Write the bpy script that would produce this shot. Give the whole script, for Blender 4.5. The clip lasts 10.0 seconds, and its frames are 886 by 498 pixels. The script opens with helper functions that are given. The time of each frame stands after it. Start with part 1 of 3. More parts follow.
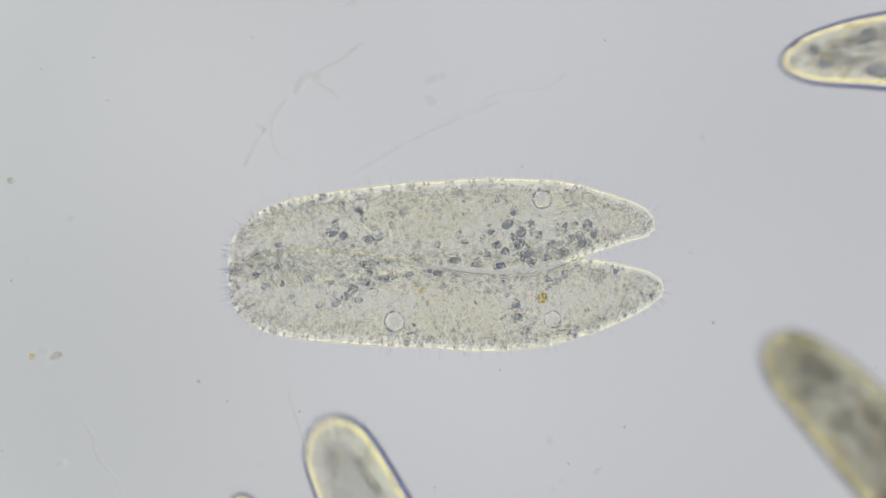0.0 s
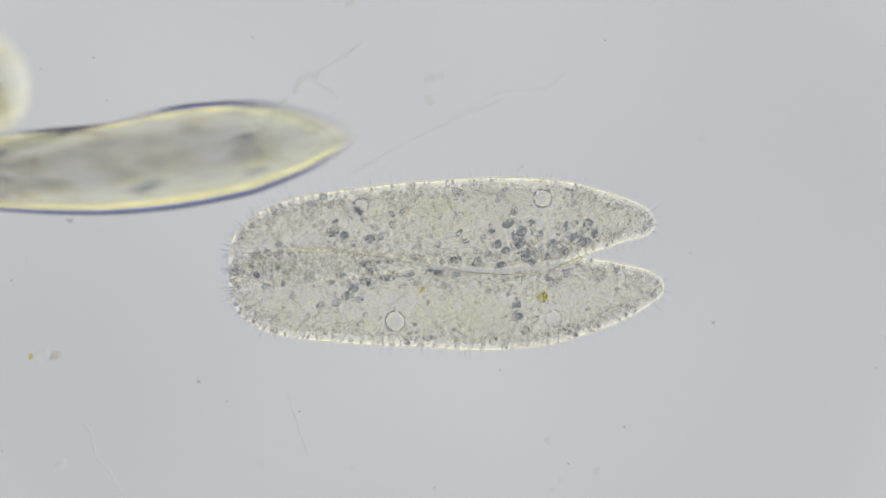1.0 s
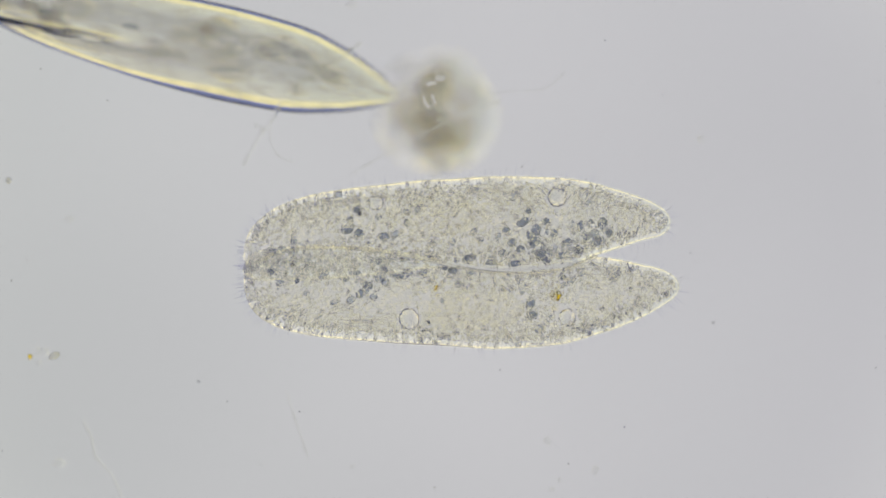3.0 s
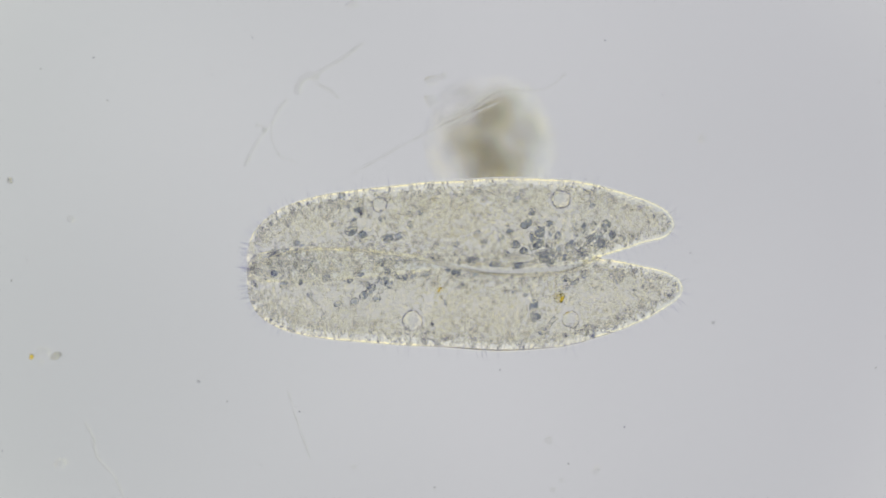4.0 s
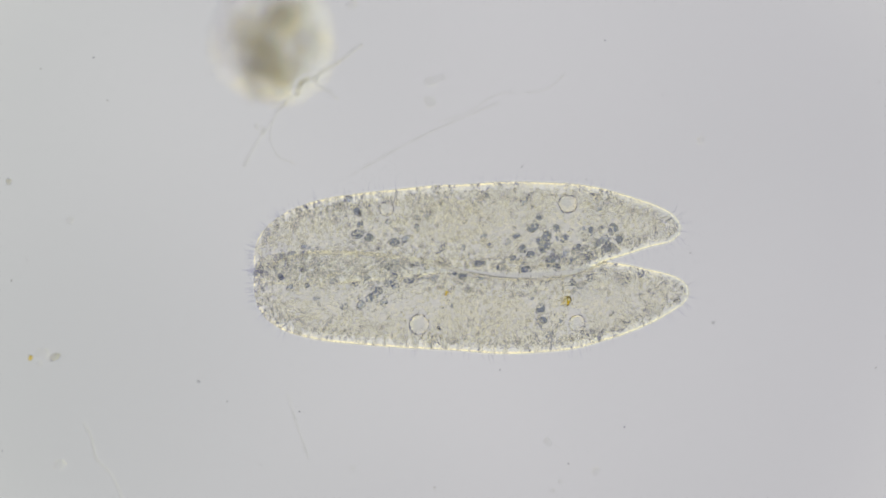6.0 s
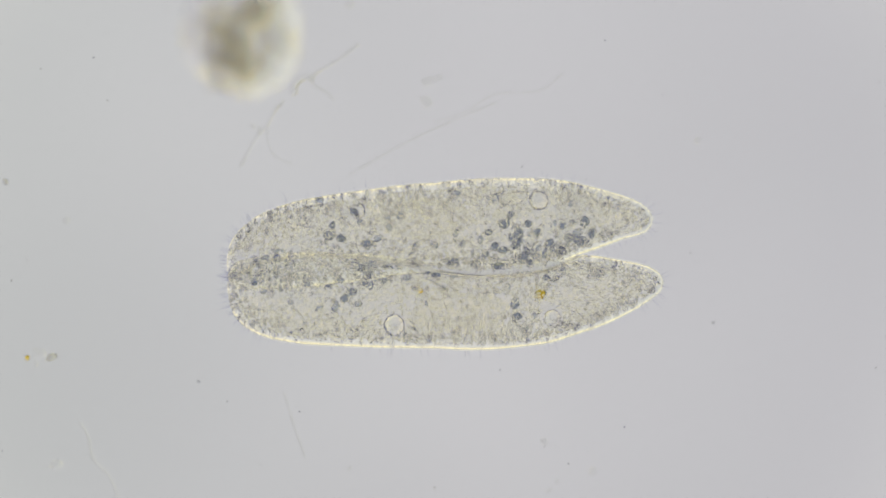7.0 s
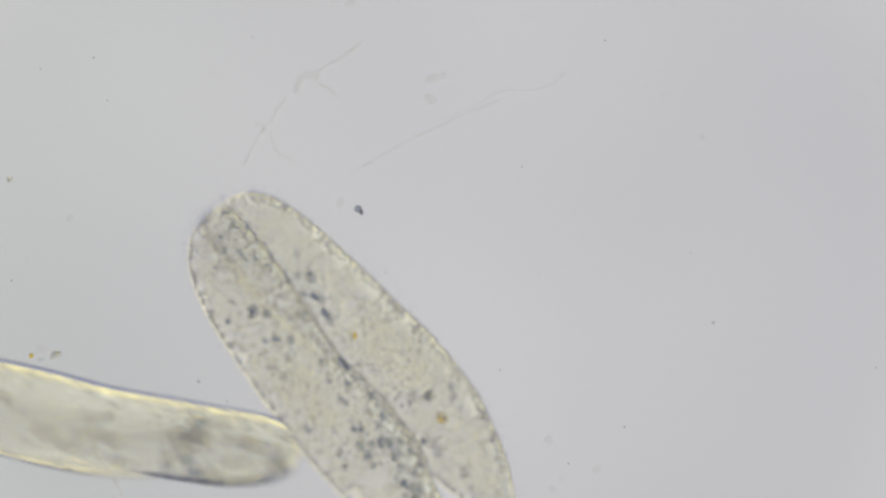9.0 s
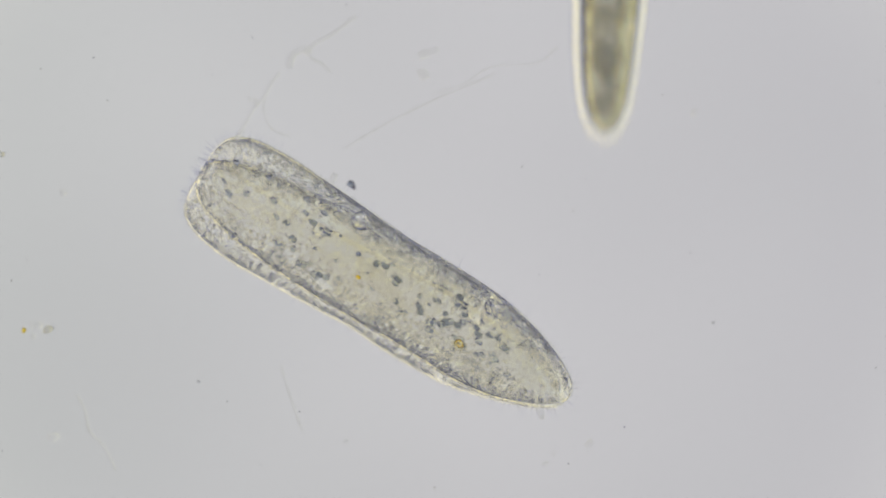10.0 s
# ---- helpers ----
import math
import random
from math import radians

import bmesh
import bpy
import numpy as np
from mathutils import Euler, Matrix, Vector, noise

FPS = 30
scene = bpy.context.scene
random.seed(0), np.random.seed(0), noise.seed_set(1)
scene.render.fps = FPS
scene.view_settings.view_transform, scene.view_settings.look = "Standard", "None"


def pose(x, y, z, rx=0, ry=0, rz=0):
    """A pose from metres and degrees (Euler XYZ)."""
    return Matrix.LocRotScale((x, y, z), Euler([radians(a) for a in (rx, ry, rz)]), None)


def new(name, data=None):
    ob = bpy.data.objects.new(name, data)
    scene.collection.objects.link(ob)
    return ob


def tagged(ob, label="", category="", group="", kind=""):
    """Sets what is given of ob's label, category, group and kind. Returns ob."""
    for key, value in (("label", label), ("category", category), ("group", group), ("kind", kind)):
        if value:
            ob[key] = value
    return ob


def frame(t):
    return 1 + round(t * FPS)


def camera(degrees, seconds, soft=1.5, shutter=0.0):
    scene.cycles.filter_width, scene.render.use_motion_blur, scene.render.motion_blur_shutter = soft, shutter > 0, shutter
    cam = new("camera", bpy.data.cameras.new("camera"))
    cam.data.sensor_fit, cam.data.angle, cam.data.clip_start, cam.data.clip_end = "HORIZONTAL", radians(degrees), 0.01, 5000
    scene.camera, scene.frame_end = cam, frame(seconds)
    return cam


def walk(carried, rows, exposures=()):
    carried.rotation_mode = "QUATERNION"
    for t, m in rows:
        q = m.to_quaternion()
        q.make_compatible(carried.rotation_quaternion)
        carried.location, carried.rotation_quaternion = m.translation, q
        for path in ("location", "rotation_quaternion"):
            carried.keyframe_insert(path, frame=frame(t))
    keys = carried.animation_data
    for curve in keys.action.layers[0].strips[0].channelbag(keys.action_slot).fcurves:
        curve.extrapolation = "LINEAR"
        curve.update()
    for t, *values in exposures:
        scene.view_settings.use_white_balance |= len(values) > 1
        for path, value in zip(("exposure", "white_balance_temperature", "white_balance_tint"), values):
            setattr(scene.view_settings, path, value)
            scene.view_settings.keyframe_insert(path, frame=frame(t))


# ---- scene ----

# A drop of pond water under a microscope, built a thousand times life size: 1 mm here is 1 micrometre there.

# ---- camera ----
FIELD_WIDTH = 0.42                       # width of the field in focus
LENS = 6.0                              # narrow, as a microscope's objective nearly is telecentric
REACH = FIELD_WIDTH / 2 / math.tan(radians(LENS / 2))
FOCUS = 0.50                             # height of the plane in focus over the slide
COVER = 0.055                            # how far over that plane the cover slip lies
UNIT = FIELD_WIDTH / 1568
cam = camera(LENS, 10.0, soft=1.5, shutter=0.5)
cam.data.dof.use_dof = True
cam.data.dof.focus_distance = REACH
cam.data.dof.aperture_fstop = 3.0
scene.cycles.max_bounces, scene.cycles.transmission_bounces, scene.cycles.transparent_max_bounces = 40, 40, 40
EYE = pose(0, 0, FOCUS + REACH)
walk(cam, [(0.0, EYE), (10.0, EYE)],
     [(0.0, 0.0, 6370, 9), (0.5, 0.0, 6500, 10), (1.0, 0.0, 6370, 9), (1.5, 0.0, 6360, 9), (2.0, 0.0, 6420, 9.5), (2.5, 0.0, 6500, 10),
      (4.0, 0.0, 6400, 9.2), (4.5, 0.0, 6500, 10), (10.0, 0.0, 6500, 10)])


def spot(u, v, dz=0.0):
    """The place that shows u to the right and v down in the field, dz over the plane in focus."""
    k = UNIT * (REACH - dz) / REACH
    return Vector(((u - 784) * k, (441 - v) * k, FOCUS + dz))


# ---- world and light ----
world = bpy.data.worlds.new("world")
scene.world = world
world.use_nodes = True
world.node_tree.nodes["Background"].inputs[0].default_value = (0.7, 0.72, 1.0, 1)
world.node_tree.nodes["Background"].inputs[1].default_value = 0.30


class Nodes:
    def __init__(self, name):
        self.material = bpy.data.materials.new(name)
        self.material.use_nodes = True
        self.tree = self.material.node_tree
        self.tree.nodes.clear()
        self.out = self.add("ShaderNodeOutputMaterial")

    def add(self, kind, links=None, **settings):
        n = self.tree.nodes.new(kind)
        for k, v in settings.items():
            setattr(n, k, v)
        for k, v in (links or {}).items():
            if isinstance(v, bpy.types.NodeSocket):
                self.tree.links.new(v, n.inputs[k])
            else:
                n.inputs[k].default_value = v
        return n

    def ramp(self, fac, stops):
        r = self.add("ShaderNodeValToRGB", {"Fac": fac})
        e = r.color_ramp.elements
        while len(e) < len(stops):
            e.new(0.5)
        for el, (p, c) in zip(e, stops):
            el.position, el.color = p, (*c, 1)
        return r.outputs["Color"]

    def mix(self, fac, a, b, how="MIX"):
        m = self.add("ShaderNodeMix", data_type="RGBA", blend_type=how)
        for sock, v in ((m.inputs[0], fac), (m.inputs[6], a), (m.inputs[7], b)):
            if isinstance(v, bpy.types.NodeSocket):
                self.tree.links.new(v, sock)
            else:
                sock.default_value = v if not isinstance(v, tuple) else (*v, 1)
        return m.outputs[2]

    def done(self, shader):
        self.tree.links.new(shader, self.out.inputs["Surface"])
        return self.material


LAMP_DEPTH = 8.0
LAMP_RADIUS = 5.0


def lamp_material():
    """The lit condenser: an even cool disc, then pale, warm, blue and dark rings added to colour the cells' rims."""
    n = Nodes("condenser_light")
    place = n.add("ShaderNodeTexCoord").outputs["Object"]
    length = n.add("ShaderNodeVectorMath", {0: place}, operation="LENGTH").outputs["Value"]
    across = n.add("ShaderNodeMath", {0: length, 1: LAMP_RADIUS}, operation="DIVIDE").outputs[0]
    # Past 0.14 the added rings lie out of view; only bent light reaches them.
    disc = n.ramp(across, [(0.0, (0.565, 0.560, 0.575)), (0.14, (0.54, 0.538, 0.55)), (0.21, (0.71, 0.705, 0.68)), (0.36, (0.80, 0.785, 0.725)),
                           (0.43, (1.20, 1.10, 0.68)), (0.58, (1.16, 1.05, 0.62)), (0.64, (0.42, 0.46, 0.84)),
                           (0.74, (0.17, 0.20, 0.44)), (1.0, (0.20, 0.22, 0.36))])
    smudge = n.add("ShaderNodeTexNoise", {"Vector": place, "Scale": 1.7, "Detail": 2.0, "Roughness": 0.5}).outputs["Fac"]
    soft = n.ramp(smudge, [(0.32, (0.945, 0.943, 0.95)), (0.68, (1.035, 1.035, 1.032))])
    high = n.add("ShaderNodeVectorMath", {0: place, 1: (0.0, 0.32, 0.0)}, operation="DISTANCE").outputs["Value"]
    hot = n.add("ShaderNodeMapRange", {0: high, 1: 0.1, 2: 0.75, 3: 1.05, 4: 0.985}).outputs[0]
    soft = n.mix(1.0, soft, hot, "MULTIPLY")
    split = n.add("ShaderNodeSeparateXYZ", {0: place})
    side = n.add("ShaderNodeMapRange", {0: split.outputs[0], 1: -0.63, 2: 0.63}).outputs[0]
    tint = n.ramp(side, [(0.0, (0.99, 1.005, 0.985)), (0.5, (1.0, 0.995, 1.0)), (1.0, (1.0, 0.99, 1.01))])
    colour = n.mix(1.0, n.mix(1.0, disc, soft, "MULTIPLY"), tint, "MULTIPLY")
    return n.done(n.add("ShaderNodeEmission", {"Color": colour, "Strength": 1.0}).outputs[0])


# ---- materials ----
def clear_material(name, index, stops, scale, detail=3.0, second=None, rough=0.0, bump=0.0, along=1.0):
    """A clear, grainy, tinted body that bends the light which passes through it."""
    n = Nodes(name)
    place = n.add("ShaderNodeTexCoord").outputs["Object"]
    place = n.add("ShaderNodeMapping", {"Vector": place, "Scale": (along, 1.0, 1.0)}).outputs[0]
    grain = n.add("ShaderNodeTexNoise", {"Vector": place, "Scale": scale, "Detail": detail, "Roughness": 0.6})
    colour = n.ramp(grain.outputs["Fac"], stops)
    if second:
        coarse = n.add("ShaderNodeTexNoise", {"Vector": place, "Scale": second[0], "Detail": 2.0})
        colour = n.mix(1.0, colour, n.ramp(coarse.outputs["Fac"], second[1]), "MULTIPLY")
    links = {"Color": colour, "Roughness": rough, "IOR": index}
    if bump:
        links["Normal"] = n.add("ShaderNodeBump", {"Strength": bump, "Distance": 0.0006, "Height": grain.outputs["Fac"]}).outputs[0]
    return n.done(n.add("ShaderNodeBsdfGlass", links).outputs[0])


CORTEX = clear_material("cell_cortex", 1.031, [(0.36, (0.968, 0.966, 0.957)), (0.47, (0.980, 0.978, 0.970)), (0.62, (0.992, 0.991, 0.984))],
                        650, second=(60, [(0.3, (0.985, 0.985, 0.98)), (0.7, (1.0, 1.0, 1.0))]), bump=0.35)
SWIMMER = clear_material("swimmer_cortex", 1.115, [(0.34, (0.835, 0.833, 0.812)), (0.64, (0.91, 0.908, 0.89))],
                         260, second=(40, [(0.3, (0.965, 0.96, 0.93)), (0.7, (1.0, 1.0, 0.99))]), bump=0.2)
GRAINY = clear_material("grainy_cortex", 1.085, [(0.34, (0.94, 0.938, 0.918)), (0.64, (0.975, 0.973, 0.955))],
                        420, second=(40, [(0.3, (0.97, 0.965, 0.94)), (0.7, (1.0, 1.0, 0.99))]), bump=0.3)
# Cortex tint darkened to give the dim look of cells under the focus.
DARKENED = clear_material("darkened_cortex", 1.10, [(0.34, (0.70, 0.695, 0.655)), (0.64, (0.87, 0.865, 0.82))],
                       180, second=(45, [(0.35, (0.78, 0.77, 0.72)), (0.65, (1.0, 1.0, 0.97))]), bump=0.2)
# Shared by the floc's vesicles and the shell added for its halo.
HALO_AND_VESICLE = clear_material("halo_and_vesicle", 1.03, [(0.3, (0.99, 0.99, 0.99)), (0.7, (1, 1, 1))], 60)
STRIPED = clear_material("striped_cortex", 1.09, [(0.42, (0.68, 0.68, 0.62)), (0.58, (0.98, 0.97, 0.88))],
                         260, second=(60, [(0.35, (0.85, 0.84, 0.80)), (0.65, (1.0, 1.0, 0.97))]), bump=0.3, along=0.12)
# Clear shell material, added only to refract a bright halo round dim cells.
HALO_SHELL = clear_material("halo_shell", 1.06, [(0.3, (0.99, 0.99, 0.99)), (0.7, (1, 1, 1))], 60)
PLASM = clear_material("endoplasm", 1.003, [(0.36, (0.985, 0.982, 0.968)), (0.62, (0.998, 0.995, 0.985))], 420, second=(50, [(0.3, (0.985, 0.982, 0.966)), (0.7, (1, 1, 1))]))
CRYSTAL = clear_material("crystal_granule", 1.2, [(0.3, (0.70, 0.73, 0.79)), (0.7, (0.92, 0.94, 0.98))], 400)
DARK = clear_material("dark_granule", 1.12, [(0.3, (0.52, 0.55, 0.63)), (0.7, (0.72, 0.75, 0.82))], 400)
AMBER = clear_material("amber_granule", 1.2, [(0.3, (0.85, 0.70, 0.20)), (0.7, (1.0, 0.93, 0.45))], 500)
VACUOLE = clear_material("vacuole_water", 0.915, [(0.3, (0.99, 0.99, 1.0)), (0.7, (1.0, 1.0, 1))], 520, bump=0.5)
NUCLEUS = clear_material("nucleus_plasm", 1.004, [(0.35, (0.982, 0.978, 0.955)), (0.65, (0.998, 0.994, 0.975))], 420)
FOOD = clear_material("food_vacuole", 1.03, [(0.3, (0.88, 0.875, 0.87)), (0.7, (0.97, 0.965, 0.955))], 250)
SPINDLE = clear_material("trichocyst", 1.10, [(0.3, (0.99, 0.99, 0.98)), (0.7, (1.0, 1.0, 0.995))], 300)
# Outer skin whose index is picked to draw a pale halo at the rim.
HALO_SKIN = clear_material("halo_skin", 1.013, [(0.3, (0.99, 0.99, 0.982)), (0.7, (1.0, 1.0, 0.996))], 200)
SEAM_GLINT = clear_material("seam_glint", 1.085, [(0.3, (0.98, 0.97, 0.93)), (0.7, (1.0, 0.995, 0.97))], 200)
HAIR = clear_material("cilium", 1.015, [(0.3, (0.92, 0.92, 0.95)), (0.7, (0.97, 0.97, 0.99))], 300)
FLOC = clear_material("floc_matter", 1.012, [(0.3, (0.968, 0.965, 0.955)), (0.7, (0.995, 0.993, 0.988))], 120,
                      second=(40, [(0.35, (0.96, 0.957, 0.945)), (0.65, (1.0, 1.0, 0.998))]))
SMEAR = clear_material("dried_smear", 1.02, [(0.3, (0.955, 0.955, 0.945)), (0.7, (0.995, 0.995, 0.995))], 150)
CRUMB = clear_material("crumb", 1.12, [(0.3, (0.72, 0.72, 0.70)), (0.7, (0.9, 0.9, 0.89))], 300)
GREY_DUST = clear_material("grey_dust", 1.2, [(0.3, (0.68, 0.68, 0.70)), (0.7, (0.84, 0.84, 0.86))], 500)
SOOT = clear_material("dust", 1.3, [(0.3, (0.42, 0.42, 0.46)), (0.7, (0.62, 0.62, 0.66))], 500)


def pane_material():
    """Clean flat glass, edge to edge in water and oil: it only passes the light on."""
    n = Nodes("slide_glass")
    place = n.add("ShaderNodeTexCoord").outputs["Object"]
    film = n.add("ShaderNodeTexNoise", {"Vector": place, "Scale": 6.0}).outputs["Fac"]
    return n.done(n.add("ShaderNodeBsdfTransparent", {"Color": n.ramp(film, [(0.2, (0.995, 0.997, 0.995)), (0.8, (1, 1, 1))])}).outputs[0])


GLASS = pane_material()


# ---- builders ----
def part(name, mesh, material, parent, label="", place=None):
    ob = new(name, mesh)
    if not mesh.materials:
        mesh.materials.append(material)
    ob.parent = parent
    if place is not None:
        ob.matrix_basis = place
    return tagged(ob, label)


def mesh_of(name, verts, faces, smooth=True):
    me = bpy.data.meshes.new(name)
    me.from_pydata([tuple(v) for v in verts], [], faces)
    me.polygons.foreach_set("use_smooth", [smooth] * len(me.polygons))
    me.update()
    return me


def glide(xs, ys, at):
    """Smooth interpolation with no overshoot."""
    xs, ys = np.array(xs, float), np.array(ys, float)
    h = np.diff(xs)
    d = np.diff(ys) / h
    m = np.zeros(len(xs))
    m[0], m[-1] = d[0], d[-1]
    for i in range(1, len(xs) - 1):
        if d[i - 1] * d[i] > 0:
            w1, w2 = 2 * h[i] + h[i - 1], h[i] + 2 * h[i - 1]
            m[i] = (w1 + w2) / (w1 / d[i - 1] + w2 / d[i])
    k = np.clip(np.searchsorted(xs, at) - 1, 0, len(xs) - 2)
    t = (at - xs[k]) / h[k]
    return ((2 * t**3 - 3 * t**2 + 1) * ys[k] + (t**3 - 2 * t**2 + t) * h[k] * m[k]
            + (3 * t**2 - 2 * t**3) * ys[k + 1] + (t**3 - t**2) * h[k] * m[k + 1])


def ring(a, power):
    """A round that is a little flattened above, below and at the sides where the power is under one."""
    c, s = math.cos(a), math.sin(a)
    return math.copysign(abs(c) ** power, c), math.copysign(abs(s) ** power, s)


class Hull:
    """A slipper-shaped body along x: for each x its middle line, half width and half height."""

    def __init__(self, xs, upper, lower, thick, lift, limit=60, power=0.85):
        self.xs, self.thick, self.limit, self.power = xs, thick, limit, power
        half = (np.array(upper, float) - np.array(lower, float)) / 2
        self.square = half * half
        self.middle = (np.array(upper, float) + np.array(lower, float)) / 2
        self.lift = lift

    def at(self, x):
        x = np.asarray(x, float)
        w = np.sqrt(np.maximum(glide(self.xs, self.square, x), 0))
        h = self.limit * np.tanh(self.thick * w / self.limit)
        z = np.interp((x - self.xs[0]) / (self.xs[-1] - self.xs[0]), (0, 0.25, 0.5, 0.75, 1), self.lift)
        return glide(self.xs, self.middle, x), z, w, h

    def surface(self, x, a):
        y, z, w, h = self.at(x)
        c, s = ring(a, self.power)
        return np.array([x, y + w * c, z + h * s]) * UNIT

    def mesh(self, name, rings=72, sides=64, groove=0.0, start=0.0):
        s = (1 - np.cos(np.linspace(0, math.pi, rings + 2)[1:-1])) / 2
        x = self.xs[0] + s * (self.xs[-1] - self.xs[0])
        y, z, w, h = self.at(x)
        verts, faces = [], []
        for i in range(rings):
            for j in range(sides):
                a = math.tau * j / sides
                off = (a - start - 2.2 * s[i] + math.pi) % math.tau - math.pi
                k = 1 - groove * math.exp(-(off / 0.38) ** 2) * max(0.0, math.sin(math.pi * min(s[i] / 0.62, 1.0)))
                cr, sr = ring(a, self.power)
                verts.append(np.array([x[i], y[i] + k * w[i] * cr, z[i] + k * h[i] * sr]) * UNIT)
        for i in range(rings - 1):
            for j in range(sides):
                k = (j + 1) % sides
                faces.append((i * sides + j, (i + 1) * sides + j, (i + 1) * sides + k, i * sides + k))
        verts.append(np.array([self.xs[0], self.middle[0], self.lift[0]]) * UNIT)
        verts.append(np.array([self.xs[-1], self.middle[-1], self.lift[-1]]) * UNIT)
        for j in range(sides):
            k = (j + 1) % sides
            faces.append((len(verts) - 2, j, k))
            faces.append((len(verts) - 1, (rings - 1) * sides + k, (rings - 1) * sides + j))
        me = mesh_of(name, verts, faces)
        bm = bmesh.new()
        bm.from_mesh(me)
        bmesh.ops.recalc_face_normals(bm, faces=bm.faces)
        bm.to_mesh(me)
        bm.free()
        return me

    def spindles(self, name, count, length, rng, other=None, avoid=(), rim=5.0, tilt=0.4):
        """Short clear rods that stand side by side under the skin."""
        verts, faces = [], []
        x0, x1 = self.xs[0], self.xs[-1]
        for _ in range(count):
            u = 0.003 + 0.994 * rng.random()
            x = x0 + u * (x1 - x0)
            y, z, w, h = (float(q) for q in self.at(x))
            if rng.random() > w / 70:
                continue
            a = rng.uniform(0, math.tau)
            c, s = ring(a, self.power)
            if abs(c) > 0.95 or abs(c) > 0.85 and rng.random() < 0.5:
                continue
            outer = np.array([x, y + w * c, z + h * s])
            if other is not None and other.xs[0] < x < other.xs[-1]:
                oy, oz, ow, oh = (float(q) for q in other.at(x))
                if ((outer[1] - oy) / max(ow, 1)) ** 2 + ((outer[2] - oz) / max(oh, 1)) ** 2 < 1.05 and (rng.random() > 0.4 or abs(math.sin(a)) < 0.4):
                    continue
            out = np.array([rng.uniform(-0.15, 0.15) + (0.9 * (u - 0.9) / 0.1 if u > 0.9 else -0.9 * (0.06 - u) / 0.06 if u < 0.06 else 0),
                            math.cos(a) * h / max(w, 1), math.sin(a)])
            out /= np.linalg.norm(out)
            size = min(length * rng.uniform(0.6, 1.2), 0.55 * h)
            if any((outer[0] - ax) ** 2 + (outer[1] - ay) ** 2 < (0.95 * ar) ** 2 for ax, ay, ar in avoid):
                continue
            centre = outer - out * (rim + size / 2)
            out += np.array([rng.gauss(0, tilt if abs(c) < 0.75 else tilt / 2) for _ in range(3)])
            out /= np.linalg.norm(out)
            p, q = centre - out * size / 2, centre + out * size / 2
            side = np.cross(out, [0.3, 0.5, 0.8])
            side /= np.linalg.norm(side) + 1e-12
            up = np.cross(out, side)
            b, r = len(verts), rng.uniform(2.0, 3.1)
            verts.append(p * UNIT)
            for f, g in ((0.22, 0.75), (0.55, 1.0), (0.85, 0.65)):
                for k in range(5):
                    c = math.tau * k / 5
                    verts.append((p * (1 - f) + q * f + (side * math.cos(c) + up * math.sin(c)) * r * g) * UNIT)
            verts.append(q * UNIT)
            for k in range(5):
                m = (k + 1) % 5
                faces += [(b, b + 1 + m, b + 1 + k), (b + 16, b + 11 + k, b + 11 + m)]
                faces += [(b + 1 + k, b + 1 + m, b + 6 + m, b + 6 + k), (b + 6 + k, b + 6 + m, b + 11 + m, b + 11 + k)]
        me = mesh_of(name, verts, faces)
        bm = bmesh.new()
        bm.from_mesh(me)
        bmesh.ops.recalc_face_normals(bm, faces=bm.faces)
        bm.to_mesh(me)
        bm.free()
        return me

    def cilia(self, name, count, length, rng, ends=0.35):
        """Fine hairs all over the hull, thickest round the front end."""
        verts, faces = [], []
        x0, x1 = self.xs[0], self.xs[-1]
        for _ in range(count):
            u = rng.random()
            if rng.random() < ends:
                u = rng.random() ** 2 * 0.12 if rng.random() < 0.85 else 1 - rng.random() * 0.06
            u = min(max(u, 0.002), 0.998)
            x, a = x0 + u * (x1 - x0), rng.random() * math.tau
            p = self.surface(x, a)
            e = (x1 - x0) * 0.002
            along = self.surface(min(x + e, x1 - 0.01), a) - self.surface(max(x - e, x0 + 0.01), a)
            round_ = self.surface(x, a + 0.02) - self.surface(x, a - 0.02)
            out = np.cross(round_, along)
            out /= np.linalg.norm(out) + 1e-12
            if np.dot(out, p - np.array([x, self.at(x)[0], self.at(x)[1]]) * UNIT) < 0:
                out = -out
            lean = np.array([rng.uniform(-0.3, 0.6), rng.uniform(-0.3, 0.3), rng.uniform(-0.3, 0.3)])
            size = length * rng.uniform(0.6, 1.2) * UNIT
            mid = p + out * size * 0.5 + lean * size * 0.12
            tip = p + out * size * 0.95 + lean * size * 0.5
            side = np.cross(out, [0.3, 0.5, 0.8])
            side /= np.linalg.norm(side) + 1e-12
            up = np.cross(out, side)
            b = len(verts)
            for q, r in ((p, 0.5), (mid, 0.4)):
                for k in range(3):
                    c = math.tau * k / 3
                    verts.append(q + (side * math.cos(c) + up * math.sin(c)) * r * UNIT)
            verts.append(tip)
            for k in range(3):
                m = (k + 1) % 3
                faces.append((b + k, b + m, b + 3 + m, b + 3 + k))
                faces.append((b + 3 + k, b + 3 + m, b + 6))
        return mesh_of(name, verts, faces)


def lump(name, rng, size, stretch=1.0, rough=0.18, detail=2, fine=0.0):
    """A small uneven grain, size in field units."""
    bm = bmesh.new()
    bmesh.ops.create_icosphere(bm, subdivisions=detail, radius=1)
    shift = Vector((rng.uniform(0, 50), rng.uniform(0, 50), rng.uniform(0, 50)))
    for v in bm.verts:
        v.co *= 1 + rough * 2 * noise.noise(v.co * 1.3 + shift) + fine * noise.noise(v.co * 5.0 + shift)
        v.co = Vector((v.co.x * stretch, v.co.y, v.co.z * 0.8)) * size * UNIT
    me = bpy.data.meshes.new(name)
    bm.to_mesh(me)
    bm.free()
    me.polygons.foreach_set("use_smooth", [True] * len(me.polygons))
    return me


